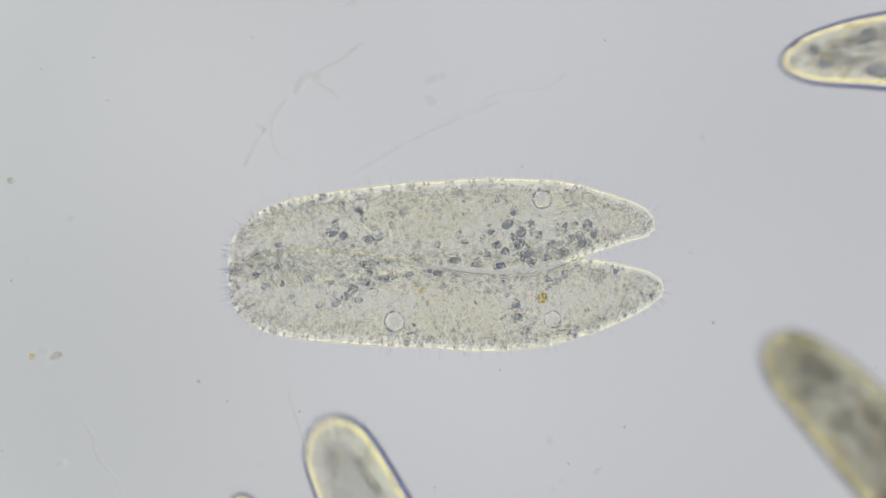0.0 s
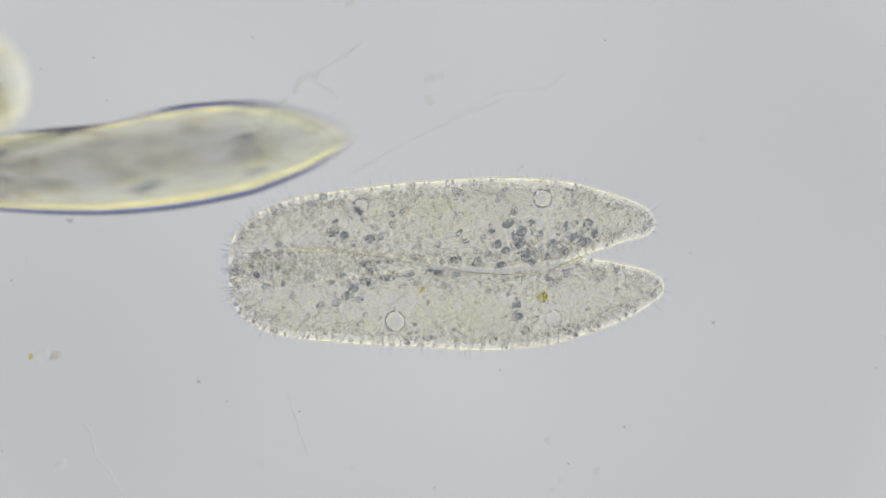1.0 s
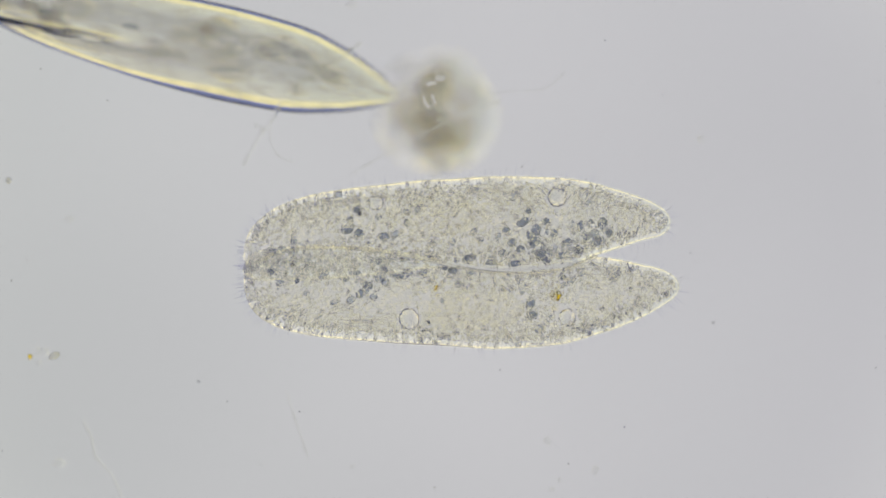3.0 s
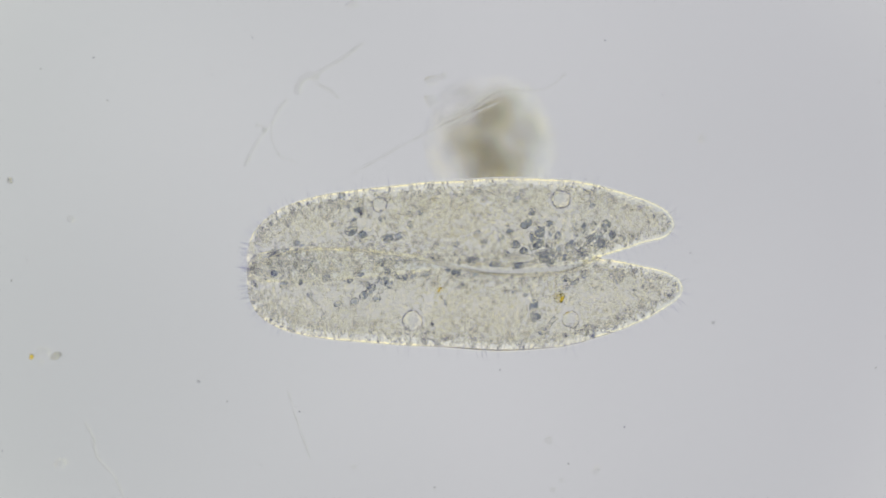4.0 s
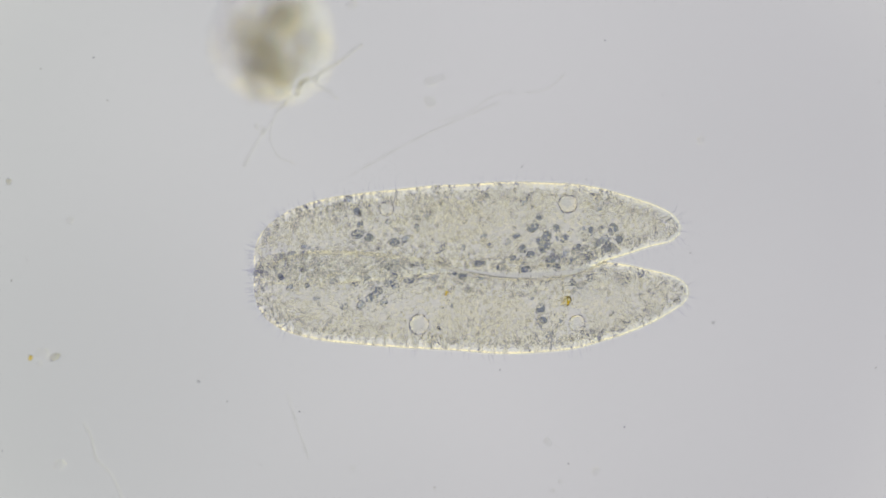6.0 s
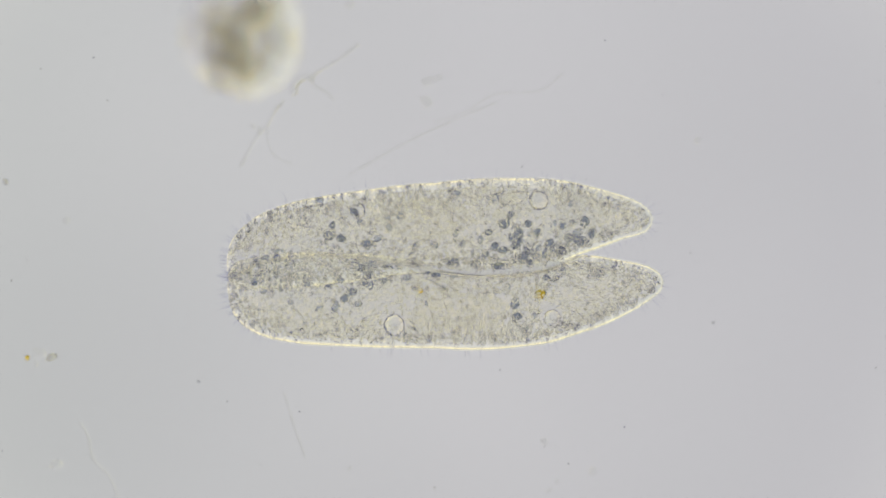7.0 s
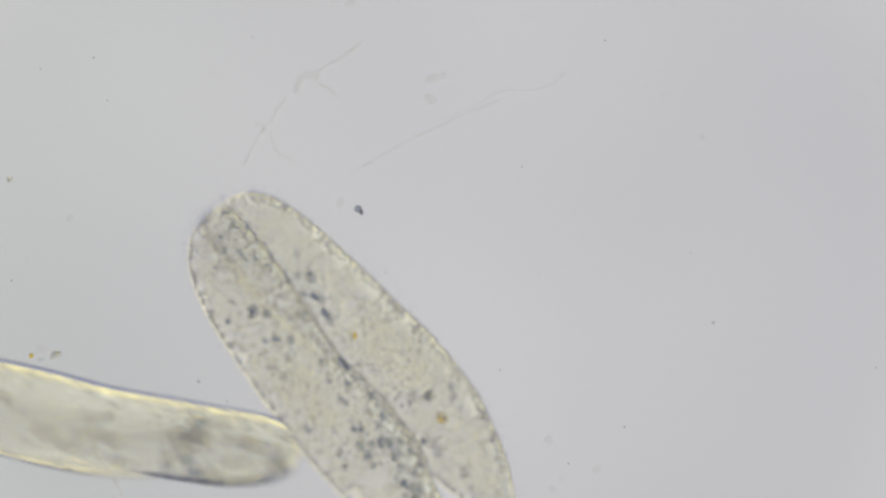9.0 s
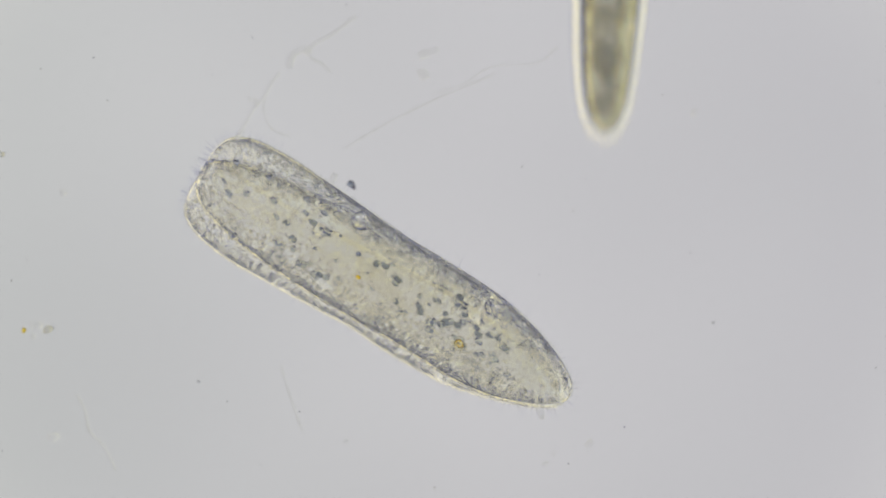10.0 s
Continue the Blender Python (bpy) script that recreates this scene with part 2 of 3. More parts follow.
def tube(name, points, radius, sides=6, flat=1.0):
    """A thread along points given in metres."""
    pts = [Vector(p) for p in points]
    verts, faces = [], []
    for i, p in enumerate(pts):
        d = (pts[min(i + 1, len(pts) - 1)] - pts[max(i - 1, 0)]).normalized()
        side = Vector((-d.y, d.x, 0)).normalized()
        r = radius * (0.25 if i in (0, len(pts) - 1) else 1)
        for k in range(sides):
            a = math.tau * k / sides
            verts.append(p + side * r * math.cos(a) + Vector((0, 0, r * flat * math.sin(a))))
    for i in range(len(pts) - 1):
        for k in range(sides):
            m = (k + 1) % sides
            faces.append((i * sides + k, i * sides + m, (i + 1) * sides + m, (i + 1) * sides + k))
    faces.append(tuple(range(sides))[::-1])
    faces.append(tuple(range((len(pts) - 1) * sides, len(pts) * sides)))
    return mesh_of(name, verts, faces)


def curve_through(points, steps=8):
    """Catmull-Rom points through a few points of the plan."""
    p = [Vector(q) for q in points]
    p = [p[0] * 2 - p[1]] + p + [p[-1] * 2 - p[-2]]
    out = []
    for i in range(1, len(p) - 2):
        for k in range(steps):
            t = k / steps
            out.append(0.5 * (2 * p[i] + (p[i + 1] - p[i - 1]) * t + (2 * p[i - 1] - 5 * p[i] + 4 * p[i + 1] - p[i + 2]) * t * t
                              + (3 * p[i] - p[i - 1] - 3 * p[i + 1] + p[i + 2]) * t**3))
    return out + [p[-2]]


# ---- the lamp and the slide ----
def condenser():
    verts = [(0, 0, 0)]
    for r in (0.5, 1.0):
        for k in range(96):
            a = math.tau * k / 96
            verts.append((LAMP_RADIUS * r * math.cos(a), LAMP_RADIUS * r * math.sin(a), 0))
    faces = [(0, 1 + k, 1 + (k + 1) % 96) for k in range(96)]
    faces += [(1 + k, 97 + k, 97 + (k + 1) % 96, 1 + (k + 1) % 96) for k in range(96)]
    ob = new("backdrop", mesh_of("backdrop", verts, faces, False))
    ob.data.materials.append(lamp_material())
    ob.location = (0, 0, -LAMP_DEPTH)
    return tagged(ob, "pale grey condenser light under the slide, with added unseen colour rings", "lamp", kind="structure")


condenser()


def plate(width, depth, height):
    bm = bmesh.new()
    bmesh.ops.create_cube(bm, size=1)
    bmesh.ops.scale(bm, vec=(width, depth, height), verts=bm.verts)
    bmesh.ops.bevel(bm, geom=bm.edges[:], offset=height * 0.2, segments=2, affect="EDGES")
    me = bpy.data.meshes.new("plate")
    bm.to_mesh(me)
    bm.free()
    me.materials.append(GLASS)
    return me


def glass_slide():
    return tagged(new("glass_slide", plate(1.5, 1.0, 0.05)), "clear glass microscope slide under the water", "glass slide")


def cover_slip():
    root = new("cover_slip")
    tagged(root, "thin clear cover slip with faint dried smears and crumbs", "cover slip")
    part("pane", plate(1.1, 0.75, 0.02), GLASS, root, place=pose(0, 0, FOCUS + COVER + 0.0101))

    def on(u, v):
        p = spot(u, v, COVER)
        return (p.x, p.y, p.z - 0.0006)

    def thread(points, width, material=SMEAR, name="smear", label="", flat=0.6):
        part(name, tube(name, curve_through([on(u, v) for u, v in points]), 1.5 * width * UNIT, flat=flat), material, root, label)

    thread([(618, 310), (700, 262), (790, 218), (886, 178)], 1.6, name="fibre", label="thin straight colourless fibre")
    thread([(640, 75), (600, 105), (565, 125), (548, 140)], 2.5)
    thread([(505, 175), (492, 190), (478, 215), (455, 245), (428, 295)], 2.6)
    thread([(522, 168), (527, 145), (545, 134), (560, 142)], 4.5)
    thread([(480, 212), (477, 245), (492, 276), (522, 288)], 1.1)
    thread([(757, 168), (758, 176), (764, 187)], 6.0)
    thread([(752, 148), (760, 142), (772, 142)], 5.0)
    thread([(556, 148), (580, 160), (596, 175)], 2.0)
    thread([(770, 215), (830, 195), (880, 165), (960, 158), (1000, 128)], 1.0)
    thread([(145, 745), (160, 775), (168, 810), (195, 840), (215, 882)], 2.0, name="fibre", label="thin wavy colourless fibre")
    thread([(505, 690), (520, 740), (545, 812)], 1.5, name="fibre")
    rng = random.Random(7)
    for u, v, size, mat in ((52, 632, 4, AMBER), (66, 622, 6, SMEAR), (84, 636, 3, SMEAR), (78, 624, 7, SMEAR), (95, 630, 6, CRUMB), (68, 642, 6, SMEAR), (104, 820, 8, SMEAR),
                            (122, 388, 6, SMEAR), (622, 828, 4, SMEAR), (1052, 833, 6, SMEAR), (975, 868, 4, SMEAR), (968, 780, 6, SMEAR),
                            (462, 228, 4, SMEAR), (452, 222, 4, SMEAR), (14, 320, 5, CRUMB), (1240, 246, 6, SMEAR), (630, 372, 6, DARK),
                            (636, 378, 4, SOOT), (600, 362, 7, SMEAR), (780, 136, 6, SMEAR), (622, 6, 8, SMEAR), (990, 850, 4, SMEAR)):
        x, y, _ = on(u, v)
        part("crumb", lump("crumb", rng, size, rng.uniform(1.0, 1.7)), mat, root, place=pose(x, y, FOCUS + COVER - size * UNIT * 0.8, 0, 0, rng.uniform(0, 180)))
    return root


def water():
    me = plate(1.46, 0.96, FOCUS + COVER - 0.002)
    ob = new("water", me)
    ob.location = (0, 0, (FOCUS + COVER - 0.002) / 2 + 0.0005)
    return tagged(ob, "thin clear layer of pond water under the cover slip", "water", kind="structure")


water()
slide = glass_slide()
slide.location = (0, 0, -0.0251)
cover = cover_slip()


# ---- the joined pair of cells ----
PAIR = (830, 475)
TWIST = np.array([-17, 4, 20, 20, 14])           # how far the one cell lies over the middle and the other under it
HULL_A = Hull(np.array([452, 462, 480, 520, 600, 700, 800, 900, 1000, 1080, 1150, 1185, 1197, 1205]) - PAIR[0],
              PAIR[1] - np.array([462, 419, 398, 372, 350, 338, 330, 325, 328, 341, 363, 379, 389, 408]),
              PAIR[1] - np.array([462, 498, 503, 504, 503, 494, 484, 494, 490, 461, 439, 431, 424, 408]), 1.27, TWIST, limit=150)
HULL_B = Hull(np.array([452, 460, 480, 520, 600, 700, 800, 900, 1000, 1080, 1150, 1200, 1213, 1220]) - PAIR[0],
              PAIR[1] - np.array([497, 464, 453, 447, 445, 452, 466, 478, 472, 469, 482, 496, 505, 521]),
              PAIR[1] - np.array([497, 544, 569, 590, 606, 615, 621, 628, 622, 602, 576, 548, 538, 521]), 1.27, -TWIST, limit=150)


def wider(hull, by):
    """The same body with its skin moved outwards."""
    half = np.sqrt(hull.square) + by
    half[0] = half[-1] = 0
    xs = np.array(hull.xs, float)
    xs[0], xs[-1] = xs[0] - by, xs[-1] + by
    return Hull(xs, hull.middle + half, hull.middle - half, hull.thick, hull.lift, limit=hull.limit)


def plasm(hull, other, ratio, top):
    """The thicker inside of a cell, kept to its own side of the seam."""
    xs = np.linspace(hull.xs[0] + 20, hull.xs[-1] - 26, 24)
    y, z, w, h = hull.at(xs)
    up, low = y + w * ratio, y - w * ratio
    oy, _, ow, _ = other.at(np.clip(xs, other.xs[0] + 1, other.xs[-1] - 1))
    if top:
        low = np.maximum(low, np.minimum(oy + ow - 2, up - 8))
    else:
        up = np.minimum(up, np.maximum(oy - ow + 2, low + 8))
    taper = np.clip(np.minimum((xs - xs[0]) / 60, (xs[-1] - xs) / 90), 0, 1) ** 0.5
    mid, half = (up + low) / 2, (up - low) / 2 * taper
    return Hull(xs, mid + half, mid - half, 1.0, hull.lift, limit=150)


def grains(root, hull, spots, rng, material, name, label=""):
    for u, v, size, stretch, turn in spots:
        x, y = u - PAIR[0], PAIR[1] - v
        _, z, _, h = hull.at(x)
        z += h * (rng.uniform(-0.55, 0.6) if material is not VACUOLE else 0.62)
        part(name, lump(name, rng, size * 0.8, stretch, 0.16 if stretch != 1.0 else 0.05, 2 if stretch != 1.0 else 4, 0.0 if stretch != 1.0 else 0.14), material, root, label, pose(x * UNIT, y * UNIT, float(z) * UNIT, 0, 0, turn))


def joined_pair():
    rng = random.Random(3)
    root = new("joined_ciliate_pair")
    tagged(root, "two pale slipper-shaped ciliates joined side by side, full of dark grains", "ciliate")
    for hull, spots_crystal, spots_dark, bubbles, amber, core in (
        (HULL_A,
         [(760, 384, 8, 1.3, 20), (738, 386, 6, 1.2, 70), (520, 452, 7, 1.4, 10), (540, 460, 7, 1.3, 40), (500, 452, 5, 1.5, 0), (565, 470, 6, 1.6, 15),
          (498, 490, 6, 1.2, 80), (860, 352, 7, 1.7, 5), (820, 438, 7, 1.3, 30), (785, 440, 7, 1.5, 60), (858, 420, 6, 1.5, 60), (900, 430, 6, 1.6, 70),
          (1060, 372, 7, 1.2, 0), (930, 362, 7, 1.6, 45), (1030, 410, 6, 1.6, 60), (990, 455, 7, 1.3, 20), (1002, 448, 6, 1.2, 0), (720, 424, 7, 1.6, 30),
          (690, 395, 6, 1.3, 0), (740, 405, 6, 1.5, 110), (1070, 425, 9, 1.2, 30), (540, 436, 6, 1.4, 20), (620, 360, 6, 1.3, 0), (705, 470, 5, 1.5, 0)],
         [(635, 415, 10, 1.5, 20), (655, 422, 9, 1.3, 10), (640, 400, 7, 1.2, 60), (945, 405, 10, 1.4, 30), (968, 420, 11, 1.2, 80), (965, 440, 10, 1.5, 40),
          (940, 450, 8, 1.3, 0), (1085, 408, 10, 1.4, 75), (1075, 438, 10, 1.3, 20), (1055, 430, 8, 1.2, 50), (1040, 452, 8, 1.2, 0), (700, 428, 9, 1.3, 0),
          (850, 465, 7, 2.2, 5), (890, 470, 7, 2.0, -5), (930, 475, 7, 1.8, 10), (975, 460, 9, 1.5, 30), (870, 435, 6, 1.2, 0), (1010, 460, 7, 1.3, 10),
          (915, 418, 7, 1.3, 20), (925, 440, 8, 1.2, 60), (955, 428, 7, 1.4, 100), (985, 405, 8, 1.2, 0), (1000, 425, 8, 1.3, 45), (1022, 440, 9, 1.2, 15),
          (1045, 412, 8, 1.4, 70), (985, 470, 7, 1.3, 5), (908, 456, 7, 1.4, 30), (1096, 424, 8, 1.3, 60), (955, 385, 7, 1.2, 30)],
         [(686, 370, 17), (1005, 362, 21)], [], (800, 392, 90, 34)),
        (HULL_B,
         [(515, 508, 8, 1.3, 40), (500, 490, 7, 1.1, 0), (545, 505, 6, 1.4, 80), (590, 497, 8, 1.3, 20), (610, 543, 6, 1.6, 20), (640, 540, 8, 1.3, 30),
          (665, 525, 8, 1.2, 60), (680, 535, 7, 1.4, 10), (700, 512, 8, 1.1, 0), (740, 497, 7, 1.3, 20), (768, 494, 7, 1.2, 70), (852, 494, 7, 1.4, 20),
          (945, 525, 6, 2.2, 70), (990, 575, 6, 1.8, 45), (972, 592, 8, 1.4, 10), (1030, 510, 7, 1.6, 30), (1048, 498, 7, 1.4, 60), (1105, 506, 8, 1.4, 30),
          (562, 528, 6, 1.2, 0), (585, 566, 5, 1.0, 0), (830, 515, 6, 1.2, 0), (650, 492, 6, 1.5, 10)],
         [(630, 503, 8, 1.2, 0), (820, 490, 8, 1.4, 10), (805, 485, 7, 1.2, 0), (958, 550, 10, 1.5, 75), (962, 568, 8, 1.2, 0), (655, 530, 9, 1.2, 40),
          (725, 500, 9, 1.6, -10), (690, 505, 8, 1.8, -15), (670, 515, 8, 1.5, -20), (1015, 505, 6, 1.3, 0)],
         [(742, 574, 22), (1022, 574, 19)], [(1003, 537, 11), (790, 522, 6)], (860, 560, 90, 34))):
        cell = part("cell", hull.mesh("cell"), CORTEX, root)
        # Skin set off outside the cell, added to draw the pale rim halo.
        part("halo_skin", wider(hull, 3.5).mesh("halo_skin"), HALO_SKIN, cell, "thin clear outer skin, set off to draw a pale halo")
        part("cilia", hull.cilia("cilia", 700, 26, rng), HAIR, cell, "short colourless hairs all round the cell")["kind"] = "stuff"
        part("trichocysts", hull.spindles("trichocysts", 11000, 8, rng, HULL_B if hull is HULL_A else HULL_A,
             [(u - PAIR[0], PAIR[1] - v, r) for u, v, r in bubbles]), SPINDLE, cell, "fine clear rods packed under the skin")["kind"] = "stuff"
        inside = plasm(hull, HULL_B if hull is HULL_A else HULL_A, 0.8, hull is HULL_A)
        part("endoplasm", inside.mesh("endoplasm", 48, 32), PLASM, cell, "denser yellowish grainy inside of the cell")
        grains(cell, hull, spots_crystal, rng, CRYSTAL, "crystal")
        grains(cell, hull, spots_dark, rng, DARK, "food_granule", "dark blue-grey food granule")
        more = []
        for _ in range(8):
            x = rng.uniform(hull.xs[0] + 40, hull.xs[-1] - 70)
            y, _, w, _ = hull.at(x)
            side = -0.35 if hull is HULL_A else 0.35
            more.append((x + PAIR[0], PAIR[1] - float(y + w * min(max(rng.gauss(side, 0.3), -0.75), 0.75)), rng.uniform(3.5, 5.5), rng.uniform(1.1, 2.0), rng.uniform(0, 180)))
        grains(cell, hull, more[:5], rng, CRYSTAL, "crystal")
        grains(cell, hull, more[5:], rng, DARK, "food_granule", "dark blue-grey food granule")
        grains(cell, hull, [(u, v, s, 1.2, 30) for u, v, s in amber], rng, AMBER, "amber_granule", "yellow oil-like granule")
        grains(cell, hull, [(u, v, s, 1.0, 0) for u, v, s in bubbles], rng, VACUOLE, "contractile_vacuole", "round clear water vacuole")
        u, v, a, b = core
        nucleus = lump("nucleus", rng, b, a / b, 0.08, 3)
        part("nucleus", nucleus, NUCLEUS, cell, "large pale oval nucleus", pose((u - PAIR[0]) * UNIT, (PAIR[1] - v) * UNIT, float(hull.at(u - PAIR[0])[1]) * UNIT))
    # Clear tube added to draw the bright rim where one cell overlaps the other.
    line = [(478, 474), (510, 458), (560, 449), (640, 448), (715, 456), (760, 464), (805, 476), (860, 488), (944, 497), (1000, 492), (1040, 482), (1076, 465)]
    pts = [((u - PAIR[0]) * UNIT, (PAIR[1] - v) * UNIT, 40 * UNIT) for u, v in line]
    part("seam", tube("seam", curve_through(pts), 3.5 * UNIT, 16), SEAM_GLINT, root, "clear tube added to draw the pale bright line between the two cells")
    return root


pair = joined_pair()


# ---- the cells that swim past ----
LONG = 800


def slipper(rng, length, width, bend, blunt=0.0):
    s = np.array([0, 0.02, 0.08, 0.2, 0.4, 0.6, 0.75, 0.88, 0.96, 1.0])
    w = np.array([0, 0.34, 0.60, 0.77, 0.92, 1.0, 0.94, 0.66, 0.33, 0]) * width / 2
    w = w * (1 - blunt) + blunt * np.array([0, 0.50, 0.82, 0.94, 0.98, 1.0, 0.94, 0.66, 0.33, 0]) * width / 2
    mid = bend * np.sin(s * math.pi * 1.6) * width / 2
    return Hull(s * length - length / 2, mid + w, mid - w, 0.98, np.zeros(5), limit=300, power=1.0)


def swimmer(seed, length=LONG, width=172, bend=0.25, grain_count=38, name="slipper_ciliate",
            label="single slipper-shaped ciliate, yellowish and clear, swimming past", dark_body=False, blunt=0.0, halo=True, haloed=False, grainy=False, groove=0.34):
    rng = random.Random(seed)
    root = new(name)
    tagged(root, label, "ciliate", "ciliates swimming past")
    hull = slipper(rng, length, width, bend, blunt)
    body = part("cell", hull.mesh(name, 64, 56, groove if length > 400 else 0.1, rng.uniform(0, 3)), (DARKENED if halo else STRIPED) if dark_body else GRAINY if grainy else SWIMMER, root)
    # Added shell, no part of the cell: it draws the bright defocus halo.
    if dark_body and halo and haloed:
        shell = slipper(rng, length + 38, width + 38, bend, blunt)
        part("halo_shell", shell.mesh("halo_shell", 48, 36), HALO_SHELL, root, "clear shell added to draw a bright halo round the body")
    part("cilia", hull.cilia("cilia", 350, 22, rng), HAIR, body)["kind"] = "stuff"
    part("trichocysts", hull.spindles("trichocysts", 5000 if grainy else 700, 11 if grainy else 15, rng, rim=11 if grainy else 14), SPINDLE, body)["kind"] = "stuff"
    for i in range(grain_count):
        u = rng.uniform(0.06, 0.86) if i % 3 else rng.uniform(0.05, 0.3)
        x = (u - 0.5) * length
        y, z, w, h = hull.at(x)
        r, a = rng.random() ** 0.5 * 0.62, rng.uniform(0, math.tau)
        kind = rng.random()
        mat, nm, size = ((DARK, "food_granule", rng.uniform(4, 7)) if kind < 0.06 else
                         (FOOD, "food_vacuole", rng.uniform(9, 17)) if kind < 0.85 else (CRYSTAL, "crystal", rng.uniform(5, 8)))
        size *= width / 172
        part(nm, lump(nm, rng, size, rng.uniform(1.2, 2.6)), mat, body, "",
             pose(x * UNIT, (float(y) + w * r * math.cos(a)) * UNIT, (float(z) + h * r * math.sin(a)) * UNIT, 0, 0, rng.uniform(-20, 20)))
    x = 0.05 * length
    part("nucleus", lump("nucleus", rng, width * 0.2, 1.9, 0.1, 3), NUCLEUS, body, "large oval nucleus", pose(x * UNIT, float(hull.at(x)[0]) * UNIT, 0))
    groove = [(-0.40, 0.30), (-0.25, 0.38), (-0.10, 0.20), (0.02, 0.02)]
    pts = []
    for sx, sy in groove:
        y, z, w, h = hull.at(sx * length)
        pts.append((sx * length * UNIT, (float(y) + w * sy) * UNIT, float(h) * 0.75 * UNIT))
    part("oral_groove", tube("oral_groove", curve_through(pts), width * 0.045 * UNIT, 10, 0.6), FOOD, body, "long darker oral groove")
    return root


SWIM = {}
for key, seed, width, bend in (("first", 11, 192, 0.15), ("second", 12, 172, -0.06), ("third", 13, 200, 0.1), ("low", 14, 150, 0.1),
                               ("corner", 15, 180, 0.2), ("edge", 16, 170, 0.1), ("dark", 17, 210, 0.1), ("upper", 18, 172, 0.08),
                               ("under", 19, 180, 0.2), ("dome", 20, 270, 0.1), ("narrow", 21, 140, 0.08), ("riser", 22, 175, 0.3),
                               ("skimmer", 23, 190, 0.2), ("guest", 24, 176, -0.2), ("visitor", 26, 170, 0.2), ("last", 25, 120, 0.1)):
    dark_body = key in ("third", "dark", "skimmer", "last", "under", "dome")
    haloed = key in ("dark", "skimmer", "last", "under")
    SWIM[key] = swimmer(seed, LONG, width, bend, 12 if key == "second" else 38, dark_body=dark_body, haloed=haloed, grainy=key == "guest", groove=0.12 if key == "second" else 0.34, blunt=0.9 if key in ("second", "dome") else 0.55 if key == "guest" else -0.35 if key == "first" else 0.2, label=(
        "single slipper-shaped ciliate, brownish, dim and out of focus" if dark_body else
        "single slipper-shaped ciliate, yellowish and clear, swimming past"))
oval = swimmer(31, 240, 112, 0.1, 12, "oval_ciliate", "small oval striped grey-green ciliate swimming past", halo=False, dark_body=True, blunt=0.5)


# ---- the drifting floc ----
def floc():
    rng = random.Random(5)
    root = new("floc")
    tagged(root, "loose brownish clump of drifting organic floc", "debris")
    for i in range(40):
        r = rng.random() ** 0.5
        a, b = rng.uniform(0, math.tau), rng.uniform(-1, 1)
        p = Vector((78 * r * math.cos(a), 78 * r * math.sin(a), 50 * r * b)) * UNIT
        part("flake", lump("flake", rng, rng.uniform(24, 38), rng.uniform(1, 1.4), 0.3), FLOC, root, "", pose(*p, rng.uniform(0, 90), 0, rng.uniform(0, 180)))
    for u, v, r in ((26, -46, 22), (-40, 30, 15), (50, 28, 13)):
        part("vesicle", lump("vesicle", rng, r, 1.0, 0.04, 3), HALO_AND_VESICLE, root, "round clear vesicle", pose(u * UNIT, v * UNIT, 66 * UNIT))
    # Added shell that draws the soft bright halo round the clump.
    halo = lump("halo_shell", rng, 116, 1.0, 0.06, 3)
    part("halo_shell", halo, HALO_AND_VESICLE, root, "clear shell added to draw a bright halo round the body")
    return root


clump = floc()


# ---- dust in the light path ----
def dust():
    rng = random.Random(9)
    for u, v, r in ((72, 122, 2.2), (376, 132, 1.8), (613, 8, 2.2), (924, 295, 2.4), (1037, 318, 2.2), (1071, 72, 2.4), (1262, 571, 3.0), (885, 655, 2.4),
                    (351, 676, 3.2), (530, 729, 2.2), (461, 823, 2.4), (769, 863, 2.6), (1006, 821, 2.2), (1105, 756, 2.4), (20, 497, 2.4), (48, 461, 2.0),
                    (4, 798, 2.2), (447, 67, 2.0), (1014, 374, 2.4), (1557, 146, 2.2), (166, 102, 2.0), (402, 711, 2.4), (190, 178, 1.8), (954, 486, 1.6),
                    (1222, 448, 2.0), (682, 482, 2.4), (1172, 168, 1.6), (1550, 651, 1.8)):
        faint = r < 2.9
        r *= 0.75 if faint else 1.1
        verts, faces = [], []
        for i in range(12):
            a = math.tau * i / 12
            for k in range(4):
                b = math.tau * k / 4
                q = (r + 0.6 * math.cos(b)) * 0.72
                verts.append((q * math.cos(a) * UNIT, q * math.sin(a) * UNIT, 0.75 * math.sin(b) * UNIT))
        for i in range(12):
            for k in range(4):
                faces.append((i * 4 + k, (i + 1) % 12 * 4 + k, (i + 1) % 12 * 4 + (k + 1) % 4, i * 4 + (k + 1) % 4))
        ob = new("dust_speck", mesh_of("dust_speck", verts, faces))
        ob.data.materials.append(GREY_DUST if faint else SOOT)
        ob.location = spot(u, v, 0.0)
        tagged(ob, "tiny dark ring-shaped dust speck in the light path", "dust", "dust specks")


dust()


